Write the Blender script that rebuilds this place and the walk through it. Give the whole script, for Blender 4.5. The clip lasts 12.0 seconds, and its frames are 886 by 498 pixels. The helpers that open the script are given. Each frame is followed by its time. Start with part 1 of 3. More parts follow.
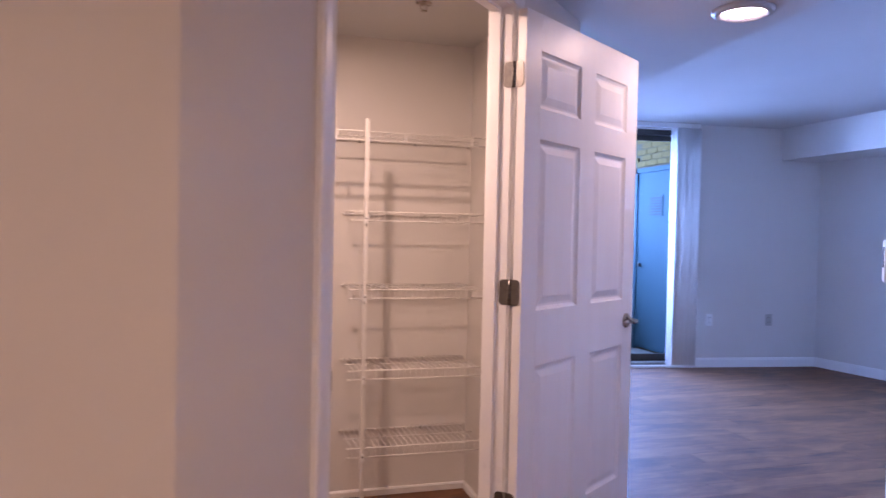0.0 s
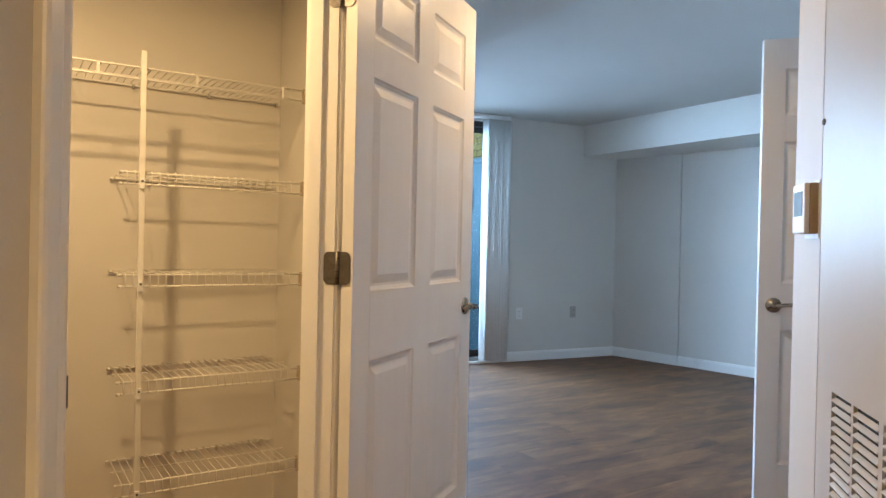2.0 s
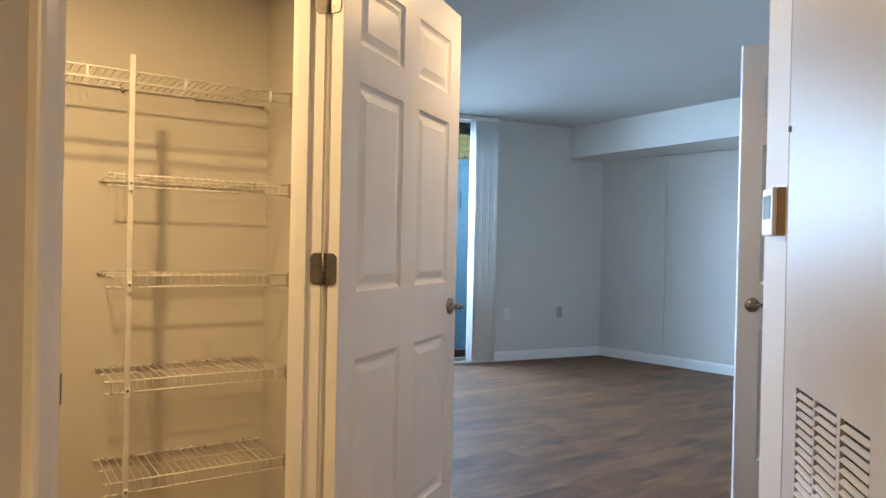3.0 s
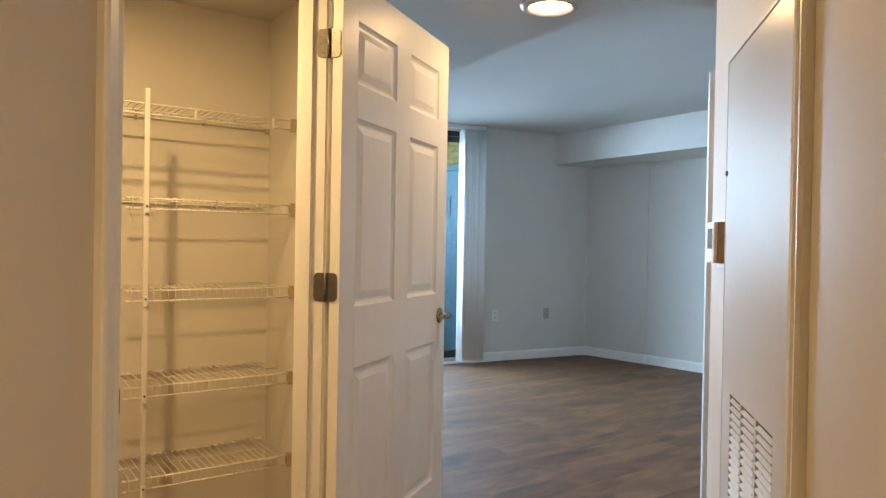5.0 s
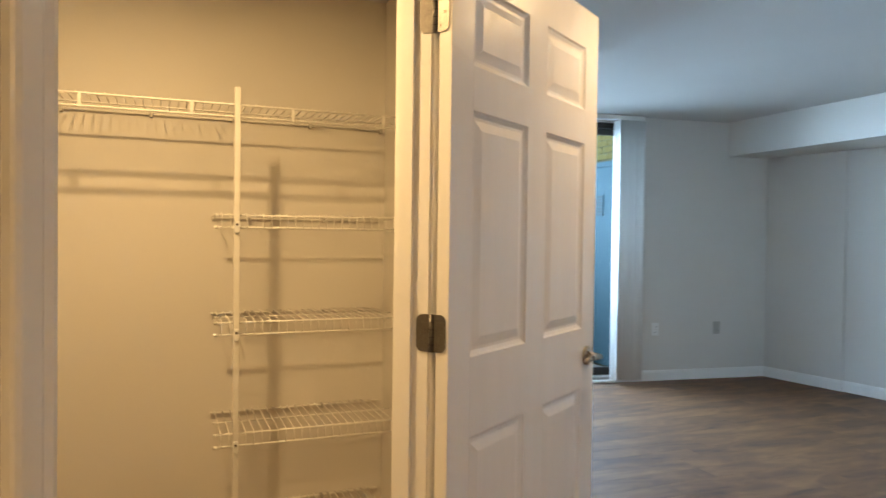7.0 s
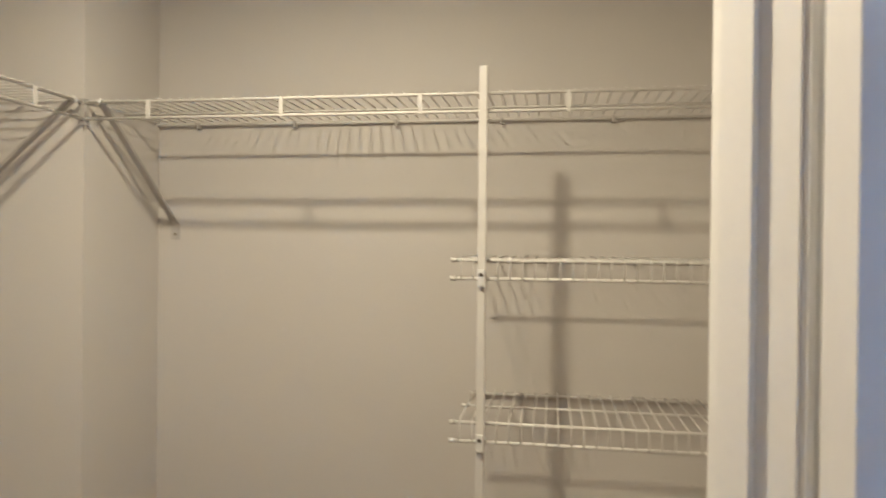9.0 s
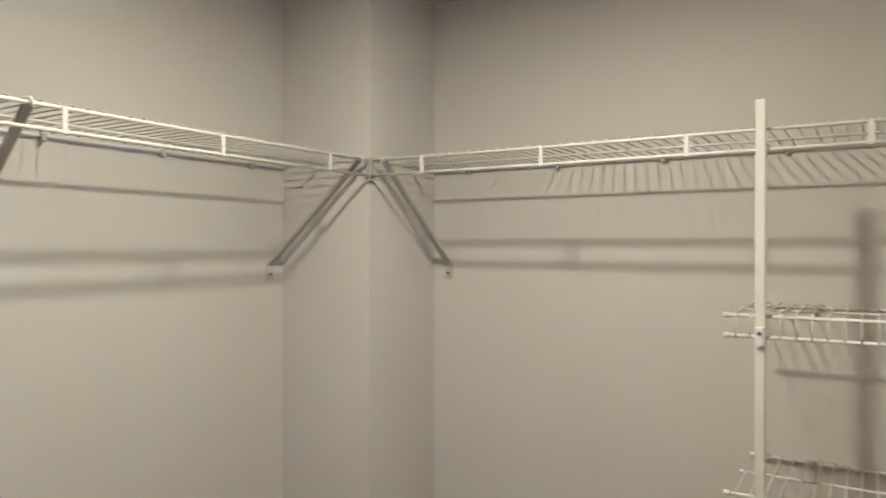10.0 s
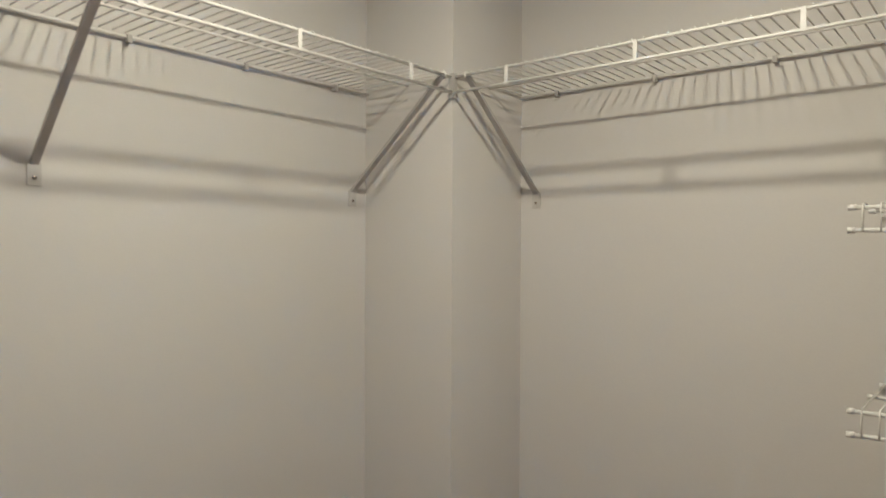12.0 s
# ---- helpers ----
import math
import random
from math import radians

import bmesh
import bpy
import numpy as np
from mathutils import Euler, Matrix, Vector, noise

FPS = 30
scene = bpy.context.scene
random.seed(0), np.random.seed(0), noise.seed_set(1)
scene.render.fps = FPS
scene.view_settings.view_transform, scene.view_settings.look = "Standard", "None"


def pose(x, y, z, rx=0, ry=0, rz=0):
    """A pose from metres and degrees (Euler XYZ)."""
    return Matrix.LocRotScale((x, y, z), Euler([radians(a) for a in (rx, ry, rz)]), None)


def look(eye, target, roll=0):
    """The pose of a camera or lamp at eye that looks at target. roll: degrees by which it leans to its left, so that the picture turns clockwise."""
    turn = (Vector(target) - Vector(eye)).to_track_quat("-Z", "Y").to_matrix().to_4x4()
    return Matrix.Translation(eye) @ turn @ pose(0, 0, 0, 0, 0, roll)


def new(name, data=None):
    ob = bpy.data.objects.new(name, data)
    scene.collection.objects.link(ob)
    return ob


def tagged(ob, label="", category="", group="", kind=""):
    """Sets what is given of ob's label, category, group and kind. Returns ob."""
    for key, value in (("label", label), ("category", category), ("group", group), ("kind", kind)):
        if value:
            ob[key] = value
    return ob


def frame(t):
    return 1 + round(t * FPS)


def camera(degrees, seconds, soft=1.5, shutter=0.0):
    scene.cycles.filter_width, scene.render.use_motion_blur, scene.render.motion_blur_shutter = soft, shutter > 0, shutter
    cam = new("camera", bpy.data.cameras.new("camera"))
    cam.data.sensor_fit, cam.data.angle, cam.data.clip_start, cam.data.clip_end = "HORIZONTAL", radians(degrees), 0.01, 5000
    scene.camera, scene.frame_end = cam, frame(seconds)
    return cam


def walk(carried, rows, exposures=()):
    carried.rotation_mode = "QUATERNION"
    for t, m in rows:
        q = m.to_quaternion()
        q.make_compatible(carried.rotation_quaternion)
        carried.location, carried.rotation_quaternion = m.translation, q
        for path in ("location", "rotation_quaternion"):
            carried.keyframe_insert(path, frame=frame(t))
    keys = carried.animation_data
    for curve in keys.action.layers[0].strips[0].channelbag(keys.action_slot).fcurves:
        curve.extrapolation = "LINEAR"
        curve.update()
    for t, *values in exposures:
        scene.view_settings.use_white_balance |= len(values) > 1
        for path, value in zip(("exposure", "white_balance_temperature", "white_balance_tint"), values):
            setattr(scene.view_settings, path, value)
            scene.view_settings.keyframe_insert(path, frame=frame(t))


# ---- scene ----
cam = camera(65.4, 12.0, soft=1.4, shutter=0.4)
PATH = [
    (0, (-0.085, 0.196, 1.265), (0.473, 2.116, 1.223), 1.2),
    (0.5, (0.012, 0.498, 1.229), (0.779, 2.344, 1.184), 1.2),
    (1, (0.07, 0.657, 1.169), (0.995, 2.43, 1.139), 1.2),
    (1.5, (0.046, 0.689, 1.142), (1.087, 2.396, 1.126), 1.2),
    (2, (0.031, 0.693, 1.14), (1.114, 2.375, 1.127), 1.2),
    (2.5, (0.024, 0.676, 1.138), (1.126, 2.345, 1.126), 1.2),
    (3, (0.018, 0.648, 1.143), (1.127, 2.312, 1.132), 1.2),
    (5, (-0.104, 0.459, 1.213), (1.027, 2.108, 1.195), 1.0),
    (5.5, (-0.097, 0.499, 1.207), (1.039, 2.145, 1.179), 1.1),
    (6, (-0.059, 0.615, 1.237), (1.069, 2.266, 1.204), 1.2),
    (6.5, (0.088, 0.755, 1.276), (1.069, 2.498, 1.236), 1.0),
    (6.7, (0.141, 0.802, 1.289), (1.028, 2.595, 1.249), 0.9),
    (8.3, (0.493, 1.488, 1.316), (0.61, 3.484, 1.304), 0.4),
    (8.5, (0.509, 1.562, 1.333), (0.521, 3.562, 1.322), 0.5),
    (9, (0.566, 1.73, 1.388), (0.254, 3.706, 1.375), 0.6),
    (9.5, (0.6, 1.788, 1.437), (-0.145, 3.644, 1.436), 0.5),
    (10, (0.595, 1.758, 1.483), (-0.458, 3.459, 1.478), 0.1),
    (10.5, (0.62, 1.766, 1.494), (-0.628, 3.329, 1.49), 0.1),
    (11, (0.641, 1.78, 1.494), (-0.682, 3.279, 1.481), 0.3),
    (11.5, (0.586, 1.798, 1.393), (-0.735, 3.3, 1.382), 0.4),
    (12, (0.574, 1.841, 1.287), (-0.704, 3.379, 1.281), 0.3),
]
EXPOSURES = [
    (0.0, 0.15, 4900, 60), (0.6, 0.15, 5250, 48), (1.0, 0.15, 5500, 32), (1.5, 0.13, 5830, 26), (3.0, 0.13, 6080, 25),
    (5.0, 0.13, 6480, 24), (6.7, 0.13, 6560, 24), (8.3, -0.01, 4780, 21), (9.2, -0.06, 4310, 22), (10.2, -0.11, 4090, 20), (12.0, -0.13, 4080, 20),
]
walk(cam, [(t, look(eye, target, roll)) for t, eye, target, roll in PATH], EXPOSURES)

# ---- world and light ----
world = bpy.data.worlds.new("world")
scene.world = world
world.use_nodes = True
wn = world.node_tree
sky = wn.nodes.new("ShaderNodeTexSky")
sky.sky_type, sky.sun_disc = "NISHITA", False
sky.sun_elevation, sky.sun_rotation = radians(48), radians(200)
wn.links.new(sky.outputs["Color"], wn.nodes["Background"].inputs["Color"])
wn.nodes["Background"].inputs["Strength"].default_value = 0.065
sun_data = bpy.data.lights.new("sun", "SUN")
sun_data.energy, sun_data.angle, sun_data.color = 3.0, radians(0.5), (1.0, 0.95, 0.88)
sun = new("sun", sun_data)
sun.matrix_world = look((0, 0, 20), (0.0, 9.0, 10.0))


def area_lamp(name, m, w, h, power, color):
    d = bpy.data.lights.new(name, "AREA")
    d.shape, d.size, d.size_y, d.energy, d.color = "RECTANGLE", w, h, power, color
    ob = new(name, d)
    ob.matrix_world = m
    return ob


def disc_lamp(name, x, y, z, r, power, color):
    d = bpy.data.lights.new(name, "AREA")
    d.shape, d.size, d.energy, d.color = "DISK", 2 * r, power, color
    ob = new(name, d)
    ob.matrix_world = pose(x, y, z)
    return ob


WARM = (1.0, 0.685, 0.262)
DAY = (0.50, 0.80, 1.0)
# added area lamp standing in for the open sky beyond the patio's low wall
area_lamp("sky_stand_in", look((1.0, 10.8, 2.15), (1.0, 0.0, 2.15)), 12.0, 2.9, 4100.0, DAY)
disc_lamp("hall_light", 1.832, 2.545, 2.168, 0.078, 7.0, WARM)
disc_lamp("entry_light", -0.62, -0.72, 2.168, 0.078, 31.0, WARM)
disc_lamp("closet_light", 0.086, 2.485, 2.158, 0.044, 19.5, WARM)


# ---- materials ----
def material(name, color, rough=0.5, metal=0.0, vary=0.05, scale=8.0, bump=0.0, bump_scale=60.0, spec=0.5, stretch=(1, 1, 1), rough_vary=0.1, coord="Object"):
    """Principled surface with broad and fine colour variation, uneven gloss and a fine relief."""
    m = bpy.data.materials.new(name)
    m.use_nodes = True
    nt = m.node_tree
    b = nt.nodes["Principled BSDF"]
    tc = nt.nodes.new("ShaderNodeTexCoord")
    mp = nt.nodes.new("ShaderNodeMapping")
    mp.inputs["Scale"].default_value = stretch
    nt.links.new(tc.outputs[coord], mp.inputs["Vector"])
    big = nt.nodes.new("ShaderNodeTexNoise")
    big.inputs["Scale"].default_value, big.inputs["Detail"].default_value = scale, 5
    fine = nt.nodes.new("ShaderNodeTexNoise")
    fine.inputs["Scale"].default_value, fine.inputs["Detail"].default_value = bump_scale, 3
    for n in (big, fine):
        nt.links.new(mp.outputs["Vector"], n.inputs["Vector"])
    mix = nt.nodes.new("ShaderNodeMath")
    mix.operation = "MULTIPLY_ADD"
    nt.links.new(fine.outputs["Fac"], mix.inputs[0])
    mix.inputs[1].default_value = 0.4
    nt.links.new(big.outputs["Fac"], mix.inputs[2])
    ramp = nt.nodes.new("ShaderNodeValToRGB")
    ramp.color_ramp.elements[0].position, ramp.color_ramp.elements[1].position = 0.4, 1.0
    ramp.color_ramp.elements[0].color = (*[c * (1 - vary) for c in color], 1)
    ramp.color_ramp.elements[1].color = (*[min(1, c * (1 + vary)) for c in color], 1)
    nt.links.new(mix.outputs[0], ramp.inputs["Fac"])
    nt.links.new(ramp.outputs["Color"], b.inputs["Base Color"])
    rr = nt.nodes.new("ShaderNodeMapRange")
    rr.inputs["To Min"].default_value, rr.inputs["To Max"].default_value = max(0.02, rough - rough_vary), min(1, rough + rough_vary)
    nt.links.new(big.outputs["Fac"], rr.inputs["Value"])
    nt.links.new(rr.outputs["Result"], b.inputs["Roughness"])
    b.inputs["Metallic"].default_value = metal
    b.inputs["Specular IOR Level"].default_value = spec
    if bump:
        bp = nt.nodes.new("ShaderNodeBump")
        bp.inputs["Strength"].default_value, bp.inputs["Distance"].default_value = bump, 0.002
        nt.links.new(fine.outputs["Fac"], bp.inputs["Height"])
        nt.links.new(bp.outputs["Normal"], b.inputs["Normal"])
    return m


def wood_plank():
    """Brown vinyl plank: long streaks along x, a tone of its own for each plank."""
    m = bpy.data.materials.new("vinyl_plank")
    m.use_nodes = True
    nt = m.node_tree
    b = nt.nodes["Principled BSDF"]
    tc = nt.nodes.new("ShaderNodeTexCoord")
    info = nt.nodes.new("ShaderNodeObjectInfo")
    off = nt.nodes.new("ShaderNodeVectorMath")
    off.operation = "MULTIPLY_ADD"
    nt.links.new(info.outputs["Random"], off.inputs[0])
    off.inputs[1].default_value = (37.0, 19.0, 11.0)
    nt.links.new(tc.outputs["Object"], off.inputs[2])
    mp = nt.nodes.new("ShaderNodeMapping")
    mp.inputs["Scale"].default_value = (1.7, 5.0, 1.0)
    nt.links.new(off.outputs[0], mp.inputs["Vector"])
    n1 = nt.nodes.new("ShaderNodeTexNoise")
    n1.inputs["Scale"].default_value, n1.inputs["Detail"].default_value, n1.inputs["Roughness"].default_value = 1.6, 6, 0.6
    n1.inputs["Distortion"].default_value = 0.6
    mp2 = nt.nodes.new("ShaderNodeMapping")
    mp2.inputs["Scale"].default_value = (4.0, 46.0, 1.0)
    nt.links.new(off.outputs[0], mp2.inputs["Vector"])
    n2 = nt.nodes.new("ShaderNodeTexNoise")
    n2.inputs["Scale"].default_value, n2.inputs["Detail"].default_value = 2.0, 4
    nt.links.new(mp.outputs["Vector"], n1.inputs["Vector"])
    nt.links.new(mp2.outputs["Vector"], n2.inputs["Vector"])
    add = nt.nodes.new("ShaderNodeMath")
    add.operation = "MULTIPLY_ADD"
    add.inputs[1].default_value = 0.17
    nt.links.new(n2.outputs["Fac"], add.inputs[0])
    nt.links.new(n1.outputs["Fac"], add.inputs[2])
    tone = nt.nodes.new("ShaderNodeMath")
    tone.operation = "MULTIPLY_ADD"
    tone.inputs[1].default_value = 0.10
    nt.links.new(info.outputs["Random"], tone.inputs[0])
    nt.links.new(add.outputs[0], tone.inputs[2])
    ramp = nt.nodes.new("ShaderNodeValToRGB")
    e = ramp.color_ramp.elements
    e[0].position, e[1].position = 0.40, 0.92
    e[0].color, e[1].color = (0.056, 0.023, 0.0095, 1), (0.270, 0.142, 0.068, 1)
    mid = e.new(0.64)
    mid.color = (0.152, 0.069, 0.032, 1)
    nt.links.new(tone.outputs[0], ramp.inputs["Fac"])
    nt.links.new(ramp.outputs["Color"], b.inputs["Base Color"])
    rr = nt.nodes.new("ShaderNodeMapRange")
    rr.inputs["To Min"].default_value, rr.inputs["To Max"].default_value = 0.46, 0.66
    b.inputs["Specular IOR Level"].default_value = 0.32
    nt.links.new(n1.outputs["Fac"], rr.inputs["Value"])
    nt.links.new(rr.outputs["Result"], b.inputs["Roughness"])
    bp = nt.nodes.new("ShaderNodeBump")
    bp.inputs["Strength"].default_value, bp.inputs["Distance"].default_value = 0.25, 0.001
    nt.links.new(n2.outputs["Fac"], bp.inputs["Height"])
    nt.links.new(bp.outputs["Normal"], b.inputs["Normal"])
    return m


def emitter(name, color, strength):
    m = bpy.data.materials.new(name)
    m.use_nodes = True
    b = m.node_tree.nodes["Principled BSDF"]
    b.inputs["Base Color"].default_value = (0.9, 0.9, 0.9, 1)
    b.inputs["Emission Color"].default_value = (*color, 1)
    b.inputs["Emission Strength"].default_value = strength
    return m


def glass_material():
    m = bpy.data.materials.new("window_glass")
    m.use_nodes = True
    b = m.node_tree.nodes["Principled BSDF"]
    b.inputs["Base Color"].default_value = (0.86, 0.95, 0.97, 1)
    b.inputs["Transmission Weight"].default_value = 1.0
    b.inputs["Roughness"].default_value = 0.0
    b.inputs["IOR"].default_value = 1.1
    return m


PAINT = material("wall_paint", (0.67, 0.643, 0.598), 0.55, vary=0.03, scale=1.5, bump=0.12, bump_scale=220, spec=0.35)
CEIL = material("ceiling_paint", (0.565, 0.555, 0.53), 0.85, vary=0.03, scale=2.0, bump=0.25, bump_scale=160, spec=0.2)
TRIM = material("trim_enamel", (0.85, 0.84, 0.82), 0.3, vary=0.03, scale=3.0, bump=0.06, bump_scale=90)
DOOR = material("door_enamel", (0.82, 0.81, 0.80), 0.38, vary=0.03, scale=2.5, bump=0.12, bump_scale=40, stretch=(6, 6, 0.6))
METAL_PAINT = material("painted_steel", (0.63, 0.63, 0.62), 0.30, vary=0.03, scale=2.0, rough_vary=0.05, spec=0.27)
WIRE = material("white_vinyl_wire", (0.76, 0.74, 0.69), 0.42, vary=0.04, scale=20)
PLATE = material("clear_grey_plastic", (0.56, 0.54, 0.50), 0.4, vary=0.08, scale=40)
BRACE = material("grey_brace_enamel", (0.46, 0.44, 0.41), 0.45, vary=0.06, scale=20)
NICKEL = material("satin_nickel", (0.36, 0.32, 0.27), 0.28, 1.0, vary=0.1, scale=30, bump=0.05, bump_scale=300)
HINGE = material("worn_nickel", (0.175, 0.16, 0.145), 0.42, 1.0, vary=0.35, scale=25, bump=0.08, bump_scale=200)
RING = material("satin_grey_ring", (0.50, 0.48, 0.46), 0.35, 0.2, vary=0.05)
DARK = material("shade_black", (0.012, 0.012, 0.012), 0.8)
BRONZE = material("dark_bronze_frame", (0.055, 0.05, 0.045), 0.4, 0.6, vary=0.15)
BLIND = material("vinyl_vane", (0.84, 0.84, 0.82), 0.5, vary=0.04, scale=6, stretch=(1, 1, 0.2))
PLASTIC = material("white_plastic", (0.80, 0.80, 0.78), 0.35, vary=0.02)
# brown tone that puts shade into the colour of small plastic parts
SHADED_PLASTIC = material("shade_brown_plastic", (0.40, 0.32, 0.22), 0.45, vary=0.05)
SCREEN = material("grey_display", (0.13, 0.16, 0.15), 0.2, vary=0.1)
GREYPLATE = material("grey_plate", (0.42, 0.40, 0.36), 0.4, vary=0.05)
SLOT = material("dark_slot", (0.05, 0.05, 0.05), 0.7, spec=0.1)
# pale patio brick and door paint, coloured dark to offset the strong sky lamp
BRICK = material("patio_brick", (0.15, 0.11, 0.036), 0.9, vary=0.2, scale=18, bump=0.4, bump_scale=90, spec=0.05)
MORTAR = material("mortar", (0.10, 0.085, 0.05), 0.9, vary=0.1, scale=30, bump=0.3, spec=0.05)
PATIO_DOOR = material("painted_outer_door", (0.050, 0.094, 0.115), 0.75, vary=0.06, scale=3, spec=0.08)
CONCRETE = material("concrete", (0.36, 0.35, 0.33), 0.85, vary=0.15, scale=6, bump=0.3, bump_scale=120)
YELLOW = material("yellow_siding", (0.30, 0.24, 0.12), 0.6, vary=0.1, scale=6)
GRASS = material("lawn", (0.07, 0.11, 0.04), 0.9, vary=0.4, scale=3, bump=0.5)
PLANK = wood_plank()
SUBFLOOR = material("floor_joint", (0.03, 0.018, 0.013), 0.7, vary=0.1)
LAMP_LENS = emitter("lamp_lens", (1.0, 0.76, 0.45), 14.0)
BULB = emitter("bulb_lens", (1.0, 0.76, 0.45), 12.0)
GLASS = glass_material()


# ---- mesh helpers ----
def mesh_of(name, bm, mat, smooth=False):
    me = bpy.data.meshes.new(name)
    bmesh.ops.recalc_face_normals(bm, faces=bm.faces)
    bm.to_mesh(me)
    bm.free()
    if mat:
        me.materials.append(mat)
    if smooth:
        for p in me.polygons:
            p.use_smooth = True
    return me


def part(name, bm, mat, parent=None, label="", smooth=False, at=None):
    ob = new(name, mesh_of(name, bm, mat, smooth))
    if at is not None:
        ob.matrix_basis = at
    if parent is not None:
        ob.parent = parent
    if label:
        ob["label"] = label
    return ob


def thing(name, label, category, at=None, group="", kind=""):
    ob = new(name)
    ob.empty_display_size = 0.05
    if at is not None:
        ob.matrix_basis = at
    return tagged(ob, label, category, group, kind)


def prism(points, z0, z1, bm=None):
    """Upright prism over a plan polygon."""
    bm = bm or bmesh.new()
    lo = [bm.verts.new((x, y, z0)) for x, y in points]
    hi = [bm.verts.new((x, y, z1)) for x, y in points]
    n = len(points)
    bm.faces.new(lo[::-1])
    bm.faces.new(hi)
    for i in range(n):
        bm.faces.new((lo[i], lo[(i + 1) % n], hi[(i + 1) % n], hi[i]))
    return bm


def box(x0, x1, y0, y1, z0, z1, bevel=0.0, bm=None):
    fresh = bm is None
    bm = bm or bmesh.new()
    prism([(x0, y0), (x1, y0), (x1, y1), (x0, y1)], z0, z1, bm)
    if bevel and fresh:
        bmesh.ops.bevel(bm, geom=bm.edges[:], offset=bevel, segments=2, affect="EDGES", profile=0.6)
    return bm


def tube(points, r, n=8, bm=None):
    """A round wire along a line of points, capped."""
    bm = bm or bmesh.new()
    pts = [Vector(p) for p in points]
    rings = []
    for i, p in enumerate(pts):
        d = (pts[min(i + 1, len(pts) - 1)] - pts[max(i - 1, 0)]).normalized()
        a = d.orthogonal().normalized() if i == 0 else (rings[-1][1] - d * rings[-1][1].dot(d)).normalized()
        b = d.cross(a)
        rings.append(([bm.verts.new(p + r * (math.cos(2 * math.pi * k / n) * a + math.sin(2 * math.pi * k / n) * b)) for k in range(n)], a))
    for (r0, _), (r1, _) in zip(rings, rings[1:]):
        for k in range(n):
            bm.faces.new((r0[k], r0[(k + 1) % n], r1[(k + 1) % n], r1[k]))
    bm.faces.new(rings[0][0][::-1])
    bm.faces.new(rings[-1][0])
    return bm


def lathe(profile, n=32, bm=None):
    """Turned shape about z from (radius, height) pairs."""
    bm = bm or bmesh.new()
    rings = []
    for r, z in profile:
        rings.append([bm.verts.new((r * math.cos(2 * math.pi * k / n), r * math.sin(2 * math.pi * k / n), z)) for k in range(n)])
    for a, b in zip(rings, rings[1:]):
        for k in range(n):
            bm.faces.new((a[k], a[(k + 1) % n], b[(k + 1) % n], b[k]))
    bm.faces.new(rings[0][::-1])
    bm.faces.new(rings[-1])
    return bm


def structure(name, bm, mat, label="", category=""):
    return tagged(part(name, bm, mat), label, category, kind="structure")


# ---- the plan ----
HALL_H, LIVING_H = 2.19, 2.395
DA, HA = radians(44.0), radians(44.0)   # way of the closet front and of the utility wall
DIAG = 1.190          # line of the closet front, hall side
HVAC = 0.0795         # line of the utility wall, hall side
WALL_A, WALL_B, WALL_C = -0.795, 3.461, 1.0
JAMB_L, JAMB_R = 1.300, 2.252


def dg(s, o=0.0):
    """Point on the closet front: s along it, o into the closet."""
    return (math.cos(DA) * s - math.sin(DA) * (DIAG + o), math.sin(DA) * s + math.cos(DA) * (DIAG + o))


def dg_y(x, o=0.0):
    """The y at which the closet front, moved by o, has that x."""
    return x * math.tan(DA) + (DIAG + o) / math.cos(DA)


def hv(s, o=0.0):
    """Point on the utility wall: s along it, o into the wall."""
    return (math.cos(HA) * s - math.sin(HA) * (HVAC - o), math.sin(HA) * s + math.cos(HA) * (HVAC - o))


NS = -0.135           # slope of the living room's window wall


def north(x, o=0.0):
    """Point on the living room's window wall, o outwards."""
    return (x - NS * o, 6.03 + NS * (x - 4.37) + 0.991 * o)


T = 0.091
structure("wall_closet_front_west", prism([dg(0.882), dg(JAMB_L - 0.02), dg(JAMB_L - 0.02, T), dg(0.83, T)], 0, HALL_H), PAINT)
structure("wall_closet_front_east", prism([dg(JAMB_R + 0.02), dg(2.95), dg(2.95, T), dg(JAMB_R + 0.02, T)], 0, HALL_H), PAINT)
structure("wall_closet_front_header", prism([dg(JAMB_L - 0.02), dg(JAMB_R + 0.02), dg(JAMB_R + 0.02, T), dg(JAMB_L - 0.02, T)], 2.072, HALL_H), PAINT)
WY = dg(0.882)[1]
structure("wall_hall_north", prism([(-1.75, WY), dg(0.882), dg(0.83, T), (-1.75, WY + T)], 0, HALL_H), PAINT)
structure("wall_closet_back", prism([(WALL_A - T, WALL_B), (WALL_C + 0.1, WALL_B), (WALL_C + 0.1, WALL_B + T), (WALL_A - T, WALL_B + T)], 0, HALL_H), PAINT)
structure("wall_closet_west", prism([(WALL_A - T, WY + T), (WALL_A, WY + T), (WALL_A, WALL_B), (WALL_A - T, WALL_B)], 0, HALL_H), PAINT)
structure("wall_closet_east", prism([(WALL_C, dg_y(WALL_C, T)), (WALL_C + 0.1, dg_y(WALL_C + 0.1, T)), (WALL_C + 0.1, WALL_B), (WALL_C, WALL_B)], 0, HALL_H), PAINT)
structure("wall_closet_column", prism([(WALL_A, 3.156), (-0.49, 3.156), (-0.49, WALL_B), (WALL_A, WALL_B)], 0, HALL_H), PAINT)
ex, ey = dg(2.95)
structure("wall_living_west", prism([(ex - 0.1, ey + 0.1), (ex, ey), (ex, north(ex)[1] + 0.15), (ex - 0.1, north(ex)[1] + 0.15)], 0, HALL_H), PAINT)
